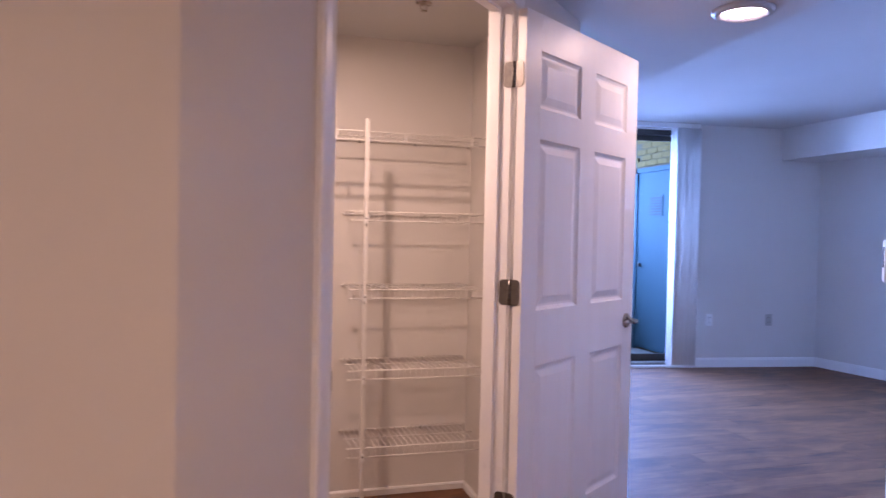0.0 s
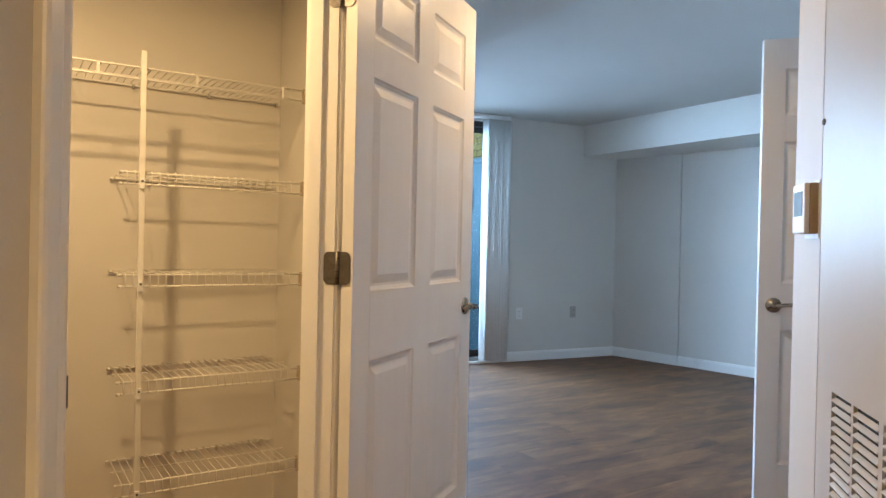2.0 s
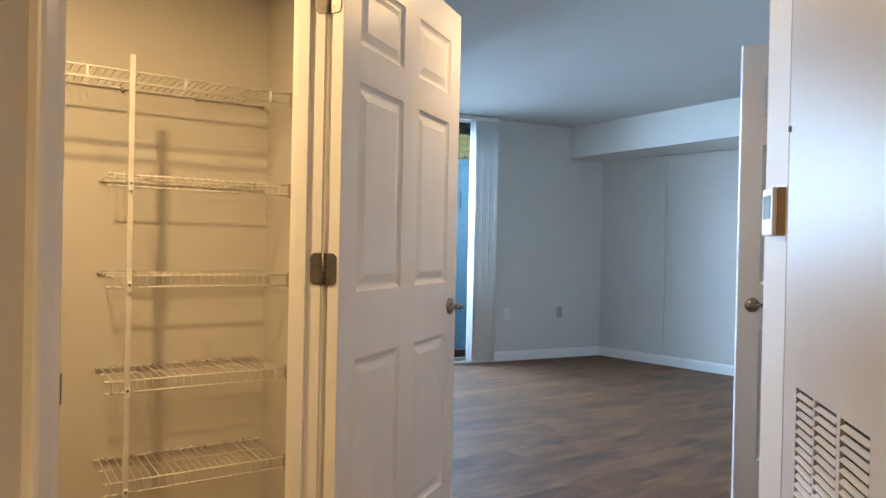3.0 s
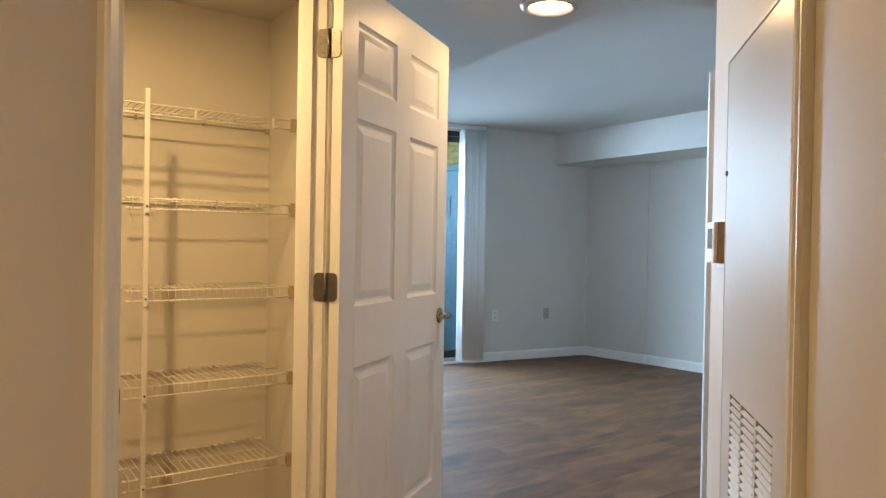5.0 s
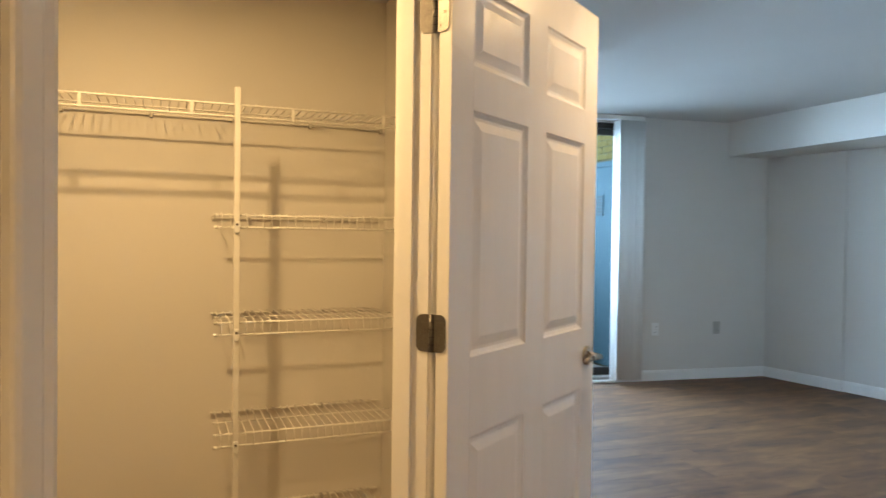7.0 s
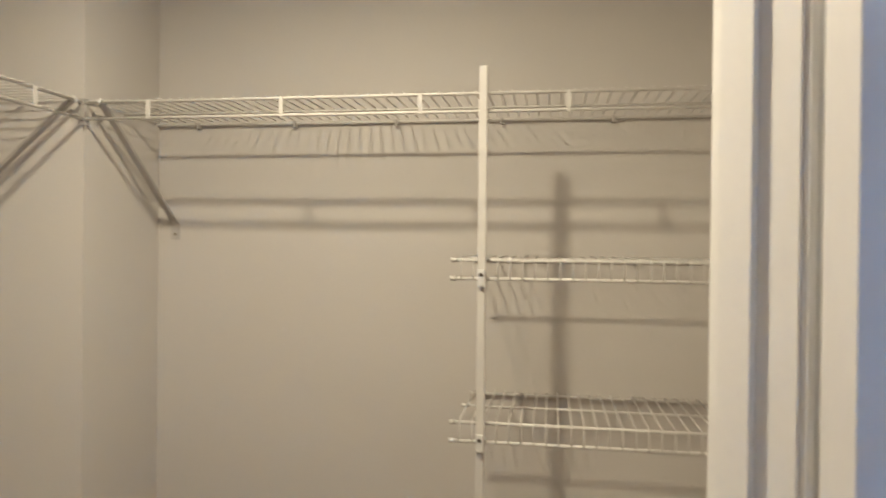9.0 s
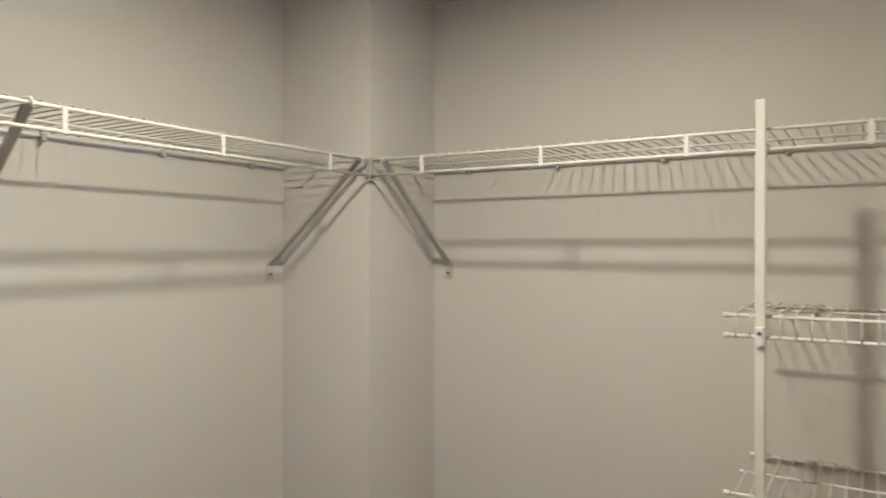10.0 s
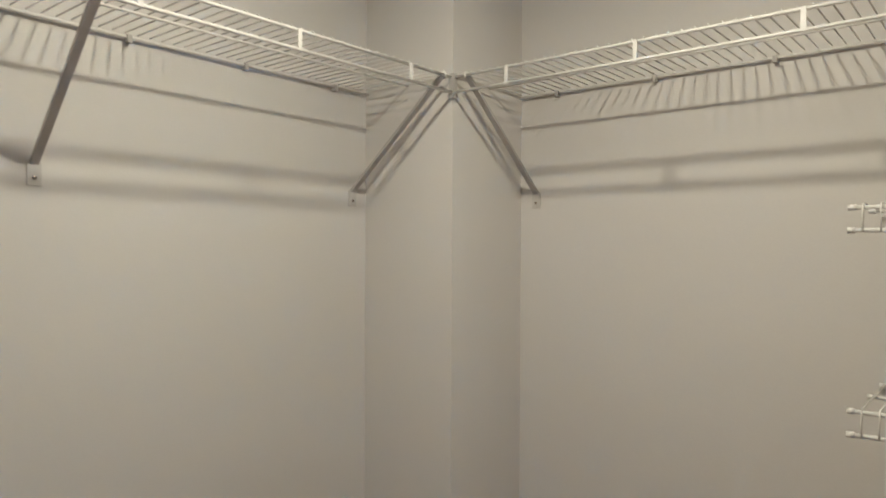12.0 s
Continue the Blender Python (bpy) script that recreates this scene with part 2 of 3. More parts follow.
structure("wall_utility", prism([hv(0.80), hv(2.13), hv(2.13, 0.1), hv(0.80, 0.1)], 0, HALL_H), PAINT)
structure("wall_utility_return", prism([hv(2.13, 0.1), hv(2.13, 1.06), hv(2.03, 1.06), hv(2.03, 0.1)], 0, HALL_H), PAINT)
structure("wall_bedroom_front", prism([hv(2.03, 1.06), hv(2.75, 1.06), hv(2.75, 1.16), hv(2.03, 1.16)], 0, LIVING_H), PAINT)
structure("wall_bedroom_post", prism([hv(3.62, 1.06), hv(3.74, 1.06), hv(3.74, 1.16), hv(3.62, 1.16)], 0, LIVING_H), PAINT)
structure("wall_bedroom_header", prism([hv(2.75, 1.06), hv(3.62, 1.06), hv(3.62, 1.16), hv(2.75, 1.16)], 2.06, LIVING_H), PAINT)
structure("wall_bedroom_back", prism([hv(1.9, 2.2), hv(3.8, 2.2), hv(3.8, 2.3), hv(1.9, 2.3)], 0, LIVING_H), PAINT)
structure("wall_bedroom_side", prism([hv(1.9, 1.16), hv(2.0, 1.16), hv(2.0, 2.2), hv(1.9, 2.2)], 0, LIVING_H), PAINT)
hx, hy = hv(3.74, 1.06)
structure("wall_living_south", prism([(hx, hy), (6.35, hy), (6.35, hy - 0.1), (hx, hy - 0.1)], 0, LIVING_H), PAINT)
structure("wall_hall_east", prism([hv(0.80), hv(0.80, 0.1), (hv(0.80, 0.1)[0], -1.6), (hv(0.80)[0], -1.6)], 0, HALL_H), PAINT)
structure("wall_hall_south", prism([(-1.75, -1.6), (0.75, -1.6), (0.75, -1.7), (-1.75, -1.7)], 0, HALL_H), PAINT)
structure("wall_hall_west", prism([(-1.85, -1.7), (-1.75, -1.7), (-1.75, WY + T), (-1.85, WY + T)], 0, HALL_H), PAINT)
structure("wall_living_east_pier", prism([(5.537, 5.873), (5.65, 5.13), (5.95, 5.13), (5.95, 6.0)], 0, LIVING_H), PAINT)
structure("wall_living_east", prism([(5.664, 5.13), (5.77, 4.35), (6.05, hy), (6.3, hy), (6.1, 5.13)], 0, LIVING_H), PAINT)
DX0, DX1, DH = 2.10, 4.16, 2.34
structure("wall_window_west", prism([north(1.2), north(DX0), north(DX0, 0.2), north(1.2, 0.2)], 0, LIVING_H), PAINT)
structure("wall_window_east", prism([north(DX1), north(5.58), north(5.58, 0.2), north(DX1, 0.2)], 0, LIVING_H), PAINT)
structure("wall_window_header", prism([north(DX0), north(DX1), north(DX1, 0.2), north(DX0, 0.2)], DH, LIVING_H), PAINT)
structure("soffit_beam", prism([(5.11, hy), (6.2, hy), (6.2, 6.0), north(5.11)], 2.08, LIVING_H), PAINT)
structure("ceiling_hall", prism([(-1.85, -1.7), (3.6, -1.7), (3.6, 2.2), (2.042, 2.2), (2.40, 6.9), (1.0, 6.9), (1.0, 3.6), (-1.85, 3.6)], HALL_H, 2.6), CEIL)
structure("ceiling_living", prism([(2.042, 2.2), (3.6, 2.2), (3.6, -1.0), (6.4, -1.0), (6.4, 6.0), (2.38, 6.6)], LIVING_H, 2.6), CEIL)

# door casing and jambs of the closet
casing = thing("door_casing", "white painted moulded casing round the closet doorway", "door casing", kind="structure")


def casing_strip(s_in, s_out):
    """Moulded strip in plan: thick outer edge, stepped and rounded to the thin inner edge."""
    w = s_out - s_in
    prof = [(0, 0), (0, 0.008), (0.12, 0.011), (0.3, 0.0105), (0.38, 0.013), (0.62, 0.016), (0.82, 0.0185), (0.95, 0.0175), (1.0, 0.014), (1.0, 0)]
    return [dg(s_in + w * a, -b) for a, b in prof]


part("casing_leg", prism(casing_strip(JAMB_L - 0.005, JAMB_L - 0.062), 0, 2.12), TRIM, casing)
part("casing_leg", prism(casing_strip(JAMB_R + 0.005, JAMB_R + 0.062), 0, 2.12), TRIM, casing)
part("casing_head", prism([dg(JAMB_L - 0.005), dg(JAMB_R + 0.005), dg(JAMB_R + 0.005, -0.016), dg(JAMB_L - 0.005, -0.016)], 2.058, 2.12), TRIM, casing)
for a, b in ((JAMB_L - 0.02, JAMB_L), (JAMB_R, JAMB_R + 0.02)):
    part("jamb", prism([dg(a, -0.001), dg(b, -0.001), dg(b, T + 0.001), dg(a, T + 0.001)], 0, 2.052), TRIM, casing)
part("head_jamb", prism([dg(JAMB_L - 0.02, -0.001), dg(JAMB_R + 0.02, -0.001), dg(JAMB_R + 0.02, T + 0.001), dg(JAMB_L - 0.02, T + 0.001)], 2.052, 2.072), TRIM, casing)
for a, b in ((JAMB_L, JAMB_L + 0.012), (JAMB_R - 0.012, JAMB_R)):
    part("door_stop", prism([dg(a, 0.04), dg(b, 0.04), dg(b, 0.075), dg(a, 0.075)], 0, 2.052), TRIM, casing)
part("door_stop", prism([dg(JAMB_L, 0.04), dg(JAMB_R, 0.04), dg(JAMB_R, 0.075), dg(JAMB_L, 0.075)], 2.04, 2.052), TRIM, casing)
strike = part("strike_plate", prism([dg(JAMB_L, 0.006), dg(JAMB_L + 0.0015, 0.006), dg(JAMB_L + 0.0015, 0.034), dg(JAMB_L, 0.034)], 0.885, 0.942), HINGE, casing, "worn nickel strike plate")
part("strike_lip", prism([dg(JAMB_L - 0.004, -0.003), dg(JAMB_L + 0.004, -0.003), dg(JAMB_L + 0.004, 0.006), dg(JAMB_L - 0.004, 0.006)], 0.906, 0.950), HINGE, casing, "worn nickel strike lip")

# ---- floor ----
floor = structure("floor", prism([(-1.8, -1.65), (6.3, -1.65), (6.3, 6.2), (1.1, 6.75), (1.1, 3.6), (-1.0, 3.6), (-1.8, 1.5)], -0.05, -0.004), SUBFLOOR, "dark brown wood-look vinyl plank floor", "floor")

# baseboards
BASE_H, BASE_T = 0.095, 0.014


def baseboard(p, q, h=BASE_H, t=BASE_T):
    """Moulded board from p to q; the room lies to the left of that line."""
    d = (Vector(q) - Vector(p)).normalized()
    n = Vector((-d.y, d.x))
    bm = bmesh.new()
    prof = [(0, 0), (t, 0), (t, h * 0.78), (t * 0.7, h * 0.84), (t * 0.75, h * 0.9), (t * 0.3, h), (0, h)]
    ends = []
    for e in (Vector(p), Vector(q)):
        ends.append([bm.verts.new((e.x + n.x * a, e.y + n.y * a, z)) for a, z in prof])
    for i in range(len(prof)):
        j = (i + 1) % len(prof)
        bm.faces.new((ends[0][i], ends[0][j], ends[1][j], ends[1][i]))
    bm.faces.new(ends[0][::-1])
    bm.faces.new(ends[1])
    return structure("baseboard", bm, TRIM, "white painted moulded baseboard along the wall", "baseboard")


baseboard((5.537, 5.873), north(DX1 + 0.02))
baseboard((5.65, 5.13), (5.537, 5.873))
baseboard((5.77, 4.35), (5.664, 5.13))
baseboard((6.05, hy), (5.77, 4.35))
baseboard(hv(1.332), hv(0.82))
baseboard(hv(2.13), hv(1.93))
baseboard(dg(0.89), dg(JAMB_L - 0.064))
baseboard(dg(JAMB_R + 0.064), dg(2.95))
baseboard((WALL_C, WALL_B), (-0.49, WALL_B), 0.034, 0.012)
baseboard((WALL_C, 2.74), (WALL_C, WALL_B), 0.034, 0.012)

# casing beside the utility panel
strip = thing("door_casing", "white painted moulded casing beside the utility panel", "door casing", kind="structure")
part("casing_leg", prism([hv(1.385, 0), hv(1.385, -0.011), hv(1.381, -0.017), hv(1.374, -0.019), hv(1.367, -0.017), hv(1.364, -0.012), hv(1.352, -0.013), hv(1.345, -0.018), hv(1.339, -0.018), hv(1.336, -0.012), hv(1.335, 0)], 0, 2.12), TRIM, strip)

# ---- closet: wire shelving ----
def wire_at(profile, r=0.00165):
    return mesh_of("deck_wire", tube(profile, r, 5), WIRE, True)


def wire_shelf(name, label, length, at, lip_wires, ties=(), pitch=0.0254):
    """Ventilated shelf. Local x runs along it, y from the front (0) to the wall (0.3); z = 0 is the deck."""
    sh = thing(name, label, "shelf", at, group="closet wire shelving")
    rails = (("front_rail", 0.0, -0.004, 0.0037), ("lip_rail", -0.004, -0.042, 0.0037), ("middle_rail", 0.15, -0.004, 0.0030), ("back_rail", 0.296, -0.006, 0.0038))
    for nm, y, z, r in rails:
        x0 = -0.012 if nm in ("front_rail", "lip_rail") else -0.004
        part(nm, tube([(x0, y, z), (length, y, z)], r, 10), WIRE, sh, smooth=True)
        if lip_wires:
            part("end_cap", tube([(x0 - 0.004, y, z), (x0 + 0.008, y, z)], r + 0.0014, 10), WIRE, sh, smooth=True)
    if lip_wires:
        prof = [(0, 0.297, 0.002), (0, 0.004, 0.002), (0, -0.002, 0.000), (0, -0.0055, -0.005), (0, -0.0078, -0.045)]
    else:
        prof = [(0, 0.297, 0.002), (0, 0.001, 0.002), (0, -0.003, 0.0)]
    me = wire_at(prof)
    n = int(length / pitch)
    for i in range(n):
        w = new("deck_wire", me)
        w.matrix_basis = pose(0.006 + i * pitch, 0, 0)
        w.parent = sh
    for x in ties:
        part("tie", box(x - 0.0045, x + 0.0045, -0.0075, -0.0045, -0.045, -0.002), WIRE, sh)
    for x in [0.12 + 0.27 * k for k in range(int((length - 0.1) / 0.27) + 1)]:
        part("wall_clip", box(x - 0.005, x + 0.005, 0.288, 0.303, -0.017, -0.001, 0.002), BRACE, sh)
    return sh


def brace(name, top, foot, wall, label):
    """Steel angle brace from the shelf's front rail down to a foot plate on the wall. wall: unit way into the room."""
    top, foot, w = Vector(top), Vector(foot), Vector(wall)
    br = thing(name, label, "shelf bracket", group="shelf brackets")
    d = (foot - top).normalized()
    side = d.cross(w).normalized()
    up = side.cross(d).normalized()
    bm = bmesh.new()
    prof = [(-0.0075, 0.0), (0.0075, 0.0), (0.0075, -0.007), (0.006, -0.007), (0.006, -0.0015), (-0.006, -0.0015), (-0.006, -0.007), (-0.0075, -0.007)]
    ends = [[bm.verts.new(p + side * a + up * b) for a, b in prof] for p in (top, foot)]
    for i in range(len(prof)):
        j = (i + 1) % len(prof)
        bm.faces.new((ends[0][i], ends[0][j], ends[1][j], ends[1][i]))
    bm.faces.new(ends[0][::-1])
    bm.faces.new(ends[1])
    part("strut", bm, BRACE, br)
    h = Vector((-w.y, w.x, 0))
    m = Matrix((( h.x, w.x, 0, foot.x), (h.y, w.y, 0, foot.y), (0, 0, 1, foot.z), (0, 0, 0, 1)))
    pl = part("foot_plate", box(-0.0125, 0.0125, -0.006, -0.0005, -0.038, 0.004, 0.001), PLATE, br, at=m)
    part("screw", lathe([(0.0042, 0.0), (0.004, 0.0015), (0.002, 0.0022)], 12), NICKEL, pl, "steel screw", at=pose(0, 0, -0.024, 90, 0, 180))
    part("hook", tube([top + Vector((0, 0, 0.006)) - w * 0.012, top + Vector((0, 0, 0.009)), top + w * 0.006 + Vector((0, 0, 0.003)), top + w * 0.006 - Vector((0, 0, 0.006))], 0.003, 8), WIRE, br, smooth=True)
    return br


DECK = 1.706
RAIL_B, RAIL_A = 3.156, -0.49
wire_shelf("wire_shelf", "long white wire shelf on the closet's back wall", WALL_C - 0.02 - RAIL_A, pose(RAIL_A, RAIL_B, DECK), False,
           [0.162, 0.474, 0.780, 1.086, 1.39])
wire_shelf("wire_shelf", "long white wire shelf on the closet's side wall", 1.62, pose(RAIL_A, RAIL_B, DECK, 0, 0, -90) @ Matrix.Diagonal((1, -1, 1, 1)), False,
           [0.158, 0.474, 0.787, 1.10, 1.41])
for z in (1.360, 1.022, 0.669, 0.330):
    wire_shelf("wire_shelf", "short white wire shelf stacked beside the closet door", WALL_C - 0.02 - 0.374, pose(0.374, 3.156, z), True)
brace("shelf_bracket", (RAIL_A + 0.002, 2.318, 1.700), (WALL_A + 0.004, 2.328, 1.432), (1, 0, 0), "light grey steel shelf brace screwed to the closet wall")
brace("shelf_bracket", (RAIL_A + 0.002, 3.118, 1.700), (WALL_A + 0.004, 3.106, 1.432), (1, 0, 0), "light grey steel shelf brace beside the boxed column")
brace("shelf_bracket", (-0.447, RAIL_B - 0.002, 1.700), (-0.439, WALL_B - 0.004, 1.432), (0, -1, 0), "light grey steel shelf brace beside the boxed column")

# end brackets on the closet's side wall, their shadow put into the beige colour
for z in (DECK, 1.360, 1.022, 0.669, 0.330):
    eb = thing("shelf_end_bracket", "small plastic shelf end bracket on the wall, coloured as in shade", "shelf bracket", group="shelf end brackets")
    part("bracket_body", box(WALL_C - 0.020, WALL_C - 0.0005, RAIL_B - 0.010, RAIL_B + 0.012, z - 0.050, z + 0.004, 0.002), SHADED_PLASTIC, eb)
corner = thing("corner_connector", "light grey rail connector on the column edge", "connector")
part("connector_body", prism([(RAIL_A - 0.006, RAIL_B + 0.002), (RAIL_A - 0.006, RAIL_B - 0.009), (RAIL_A + 0.009, RAIL_B - 0.009), (RAIL_A + 0.009, RAIL_B + 0.006), (RAIL_A + 0.001, RAIL_B + 0.006), (RAIL_A + 0.001, RAIL_B - 0.001), (RAIL_A - 0.002, RAIL_B - 0.001)], DECK - 0.055, DECK + 0.004), BRACE, corner)

# shelf pole
pole = thing("shelf_pole", "white steel pole that carries the wire shelves", "pole")
bm = box(0.4155, 0.4325, 3.135, 3.150, 0.0, 1.755, 0.0015)
part("upright", bm, WIRE, pole)
for z in (1.360, 1.022, 0.669, 0.330):
    cl = part("pole_clip", box(0.416, 0.432, 3.128, 3.137, z - 0.058, z - 0.022, 0.003), PLASTIC, pole)
    part("screw", lathe([(0.004, 0), (0.004, 0.0015), (0.002, 0.0024)], 12), HINGE, cl, "steel screw", at=pose(0.424, 3.128, z - 0.033, 90, 0, 0))
    part("pole_hook", tube([(0.424, 3.137, z - 0.046), (0.424, 3.129, z - 0.056), (0.424, 3.143, z - 0.062)], 0.0045, 8), PLASTIC, pole, smooth=True)

# closet ceiling lamp and sprinkler
lampc = thing("ceiling_lamp", "small round flush lamp on the closet ceiling", "ceiling lamp", pose(0.086, 2.485, HALL_H))
part("canopy", lathe([(0.075, 0.0), (0.075, -0.008), (0.062, -0.019), (0.057, -0.025)]), PLASTIC, lampc, smooth=True)
part("lens", lathe([(0.055, -0.022), (0.055, -0.026), (0.048, -0.029)]), BULB, lampc, "glowing lamp lens", True)
spr = thing("sprinkler", "small metal fire sprinkler under the closet ceiling", "sprinkler", pose(0.60, 2.90, HALL_H))
part("escutcheon", lathe([(0.035, 0.0), (0.034, -0.003), (0.014, -0.005), (0.012, -0.010)], 24), NICKEL, spr, smooth=True)
part("frame_arms", tube([(-0.012, 0, -0.008), (-0.014, 0, -0.020), (0, 0, -0.029), (0.014, 0, -0.020), (0.012, 0, -0.008)], 0.002, 6), NICKEL, spr)
part("deflector", lathe([(0.014, -0.030), (0.014, -0.0315)], 16), NICKEL, spr)


# ---- six-panel doors ----
def panel_mesh(w, h, t):
    """Raised panel with sloped moulding, both faces, centred in its opening."""
    bm = bmesh.new()
    steps = [(0.0, 0.0), (0.004, 0.0055), (0.013, 0.0105), (0.021, 0.0105), (0.046, 0.003)]
    loops = {}
    for sgn in (1, -1):
        prev = None
        for ins, dep in steps:
            y = sgn * (t / 2 - dep)
            ring = [bm.verts.new(v) for v in ((ins, y, ins), (w - ins, y, ins), (w - ins, y, h - ins), (ins, y, h - ins))]
            if prev:
                for i in range(4):
                    bm.faces.new((prev[i], prev[(i + 1) % 4], ring[(i + 1) % 4], ring[i]))
            else:
                loops[sgn] = ring
            prev = ring
        bm.faces.new(prev)
    for i in range(4):
        bm.faces.new((loops[1][i], loops[1][(i + 1) % 4], loops[-1][(i + 1) % 4], loops[-1][i]))
    return bm


def lever_set(parent, x, z, y_face, sgn, way, drop=0.0):
    """Rose and lever on one face; way: +1 or -1 along local x."""
    m = pose(x, y_face, z, 90 * sgn, 0, 0)
    rose = part("rose", lathe([(0.032, 0.0), (0.032, 0.004), (0.028, 0.009), (0.016, 0.012), (0.012, 0.02), (0.011, 0.045)], 28), NICKEL, parent, "satin nickel rose", True, at=m)
    pts = []
    for k in range(9):
        a = k / 8
        pts.append((x + way * (0.005 + 0.105 * a), y_face - sgn * (0.046 + 0.006 * math.sin(a * 3.1)), z + 0.006 * math.sin(a * 3.1) - drop * a))
    bm = tube([(x - way * 0.012, y_face - sgn * 0.046, z)] + pts, 0.0085, 12)
    part("lever", bm, NICKEL, parent, "satin nickel lever handle", True)


def six_panel_door(name, label, width, height, at):
    """Local x from the hinge edge, y = 0 the middle of the leaf, z from its foot."""
    d = thing(name, label, "door", at, kind="structure")
    t = 0.035
    c = [0.11 * width, 0.437 * width, 0.567 * width, 0.884 * width]
    rows = [(0.225, 0.796), (0.992, 1.594), (1.702, 1.902)]
    e = 0.0015
    for x0, x1 in ((0, c[0]), (c[3], width)):
        part("stile", box(x0, x1, -t / 2, t / 2, 0, height, e), DOOR, d)
    zs = [0, rows[0][0], rows[0][1], rows[1][0], rows[1][1], rows[2][0], rows[2][1], height]
    for z0, z1 in zip(zs[::2], zs[1::2]):
        part("rail", box(c[0], c[3], -t / 2, t / 2, z0, z1), DOOR, d)
    for z0, z1 in rows:
        part("mullion", box(c[1], c[2], -t / 2, t / 2, z0, z1), DOOR, d)
        for x0, x1 in ((c[0], c[1]), (c[2], c[3])):
            part("panel", panel_mesh(x1 - x0, z1 - z0, t), DOOR, d, at=pose(x0, 0, z0))
    return d


PIN = Vector((0.80, 2.413, 0))
SWING = 34.0
DOOR_W = 0.888
door = six_panel_door("door_closet", "white six-panel closet door standing wide open", DOOR_W, 2.028, pose(PIN.x, PIN.y, 0.012, 0, 0, SWING) @ pose(0.004, -0.0285, 0))
lever_set(door, DOOR_W - 0.062, 0.898, -0.0175, 1, -1)
lever_set(door, DOOR_W - 0.062, 0.898, 0.0175, -1, -1)
part("latch_plate", box(DOOR_W - 0.0005, DOOR_W + 0.001, -0.0125, 0.0125, 0.87, 0.926), NICKEL, door)


def rounded_leaf(w, h, t, r=0.016):
    """Hinge leaf in local x (width) and z (height); far corners rounded."""
    pts = [(0, -h / 2)]
    for cx, cz, a0 in ((w - r, -h / 2 + r, -90), (w - r, h / 2 - r, 0)):
        pts += [(cx + r * math.cos(radians(a0 + 15 * k)), cz + r * math.sin(radians(a0 + 15 * k))) for k in range(7)]
    pts.append((0, h / 2))
    bm = bmesh.new()
    f = [bm.verts.new((x, 0, z)) for x, z in pts]
    b = [bm.verts.new((x, t, z)) for x, z in pts]
    bm.faces.new(f)
    bm.faces.new(b[::-1])
    for i in range(len(pts)):
        j = (i + 1) % len(pts)
        bm.faces.new((f[i], f[j], b[j], b[i]))
    return bm


for zc in (1.819, 1.070, 0.330):
    h = thing("door_hinge", "worn satin nickel butt hinge with rounded corners", "hinge", pose(PIN.x, PIN.y, zc), group="closet door hinges")
    part("knuckle", tube([(0, 0, -0.0445), (0, 0, 0.0445)], 0.006, 12), HINGE, h, smooth=True)
    for zz in (-0.027, -0.009, 0.009, 0.027):
        part("knuckle_ring", tube([(0, 0, zz - 0.0006), (0, 0, zz + 0.0006)], 0.0064, 12), SLOT, h)
    # jamb leaf lies on the jamb face, door leaf on the hinge edge of the door
    leaf = part("jamb_leaf", rounded_leaf(0.036, 0.089, 0.0022), HINGE, h, at=pose(0, 0, 0, 0, 0, 134) @ pose(0.003, -0.0005, 0))
    leaf2 = part("door_leaf", rounded_leaf(0.036, 0.089, 0.0022), HINGE, h, at=pose(0, 0, 0, 0, 0, SWING - 90) @ pose(0.003, 0.0008, 0))
    for lf, yy, rr in ((leaf, 0.0025, -90), (leaf2, -0.0003, 90)):
        for sx, sz in ((0.012, 0.03), (0.024, 0.0), (0.012, -0.03)):
            part("screw", lathe([(0.0036, 0), (0.0034, 0.0006), (0.0015, 0.0002)], 10), HINGE, lf, at=pose(sx, yy, sz, rr, 0, 0))

# second door, hinged on the bedroom wall and standing open into the living room
E2 = Vector((2.755, 2.435))
door2 = six_panel_door("door_bedroom", "white six-panel bedroom door standing open into the living room", 0.81, 2.028, pose(E2.x, E2.y, 0.012, 0, 0, -45) @ Matrix.Translation((0, 0.0175, 0)))
lever_set(door2, 0.06, 0.90, -0.0175, 1, 1)
lever_set(door2, 0.06, 0.90, 0.0175, -1, 1)

# ---- utility panel, thermostat ----
def on_utility(s, z, o=0.0):
    """Local frame on the utility wall: x back along the hall, y into the wall, z up."""
    p = hv(s, o)
    c, d = math.cos(HA), math.sin(HA)
    return Matrix(((-c, d, 0, p[0]), (-d, -c, 0, p[1]), (0, 0, 1, z), (0, 0, 0, 1)))


PW = 0.525
panel = thing("utility_panel", "white painted steel utility access panel with louvred vents", "access panel", on_utility(1.913, 0.0))
VX = ((0.085, 0.183), (0.193, 0.298), (0.314, 0.428))
VZ0, VZ1 = 0.40, 0.898
xs = [0.0] + [v for pair in VX for v in pair] + [PW]
part("sheet", box(0, PW, -0.008, 0, VZ1, 1.63), METAL_PAINT, panel)
for x0, x1, z0, z1, y0 in ((-0.005, 0.0, 0.11, 1.636, -0.009), (0.0, PW, 1.63, 1.636, -0.011)):
    part("edge_flange", box(x0, x1, y0, 0, z0, z1, 0.0015), METAL_PAINT, panel)
part("sheet", box(0, PW, -0.008, 0, 0.11, VZ0), METAL_PAINT, panel)
for x0, x1 in zip(xs[::2], xs[1::2]):
    part("sheet", box(x0, x1, -0.008, 0, VZ0, VZ1), METAL_PAINT, panel)
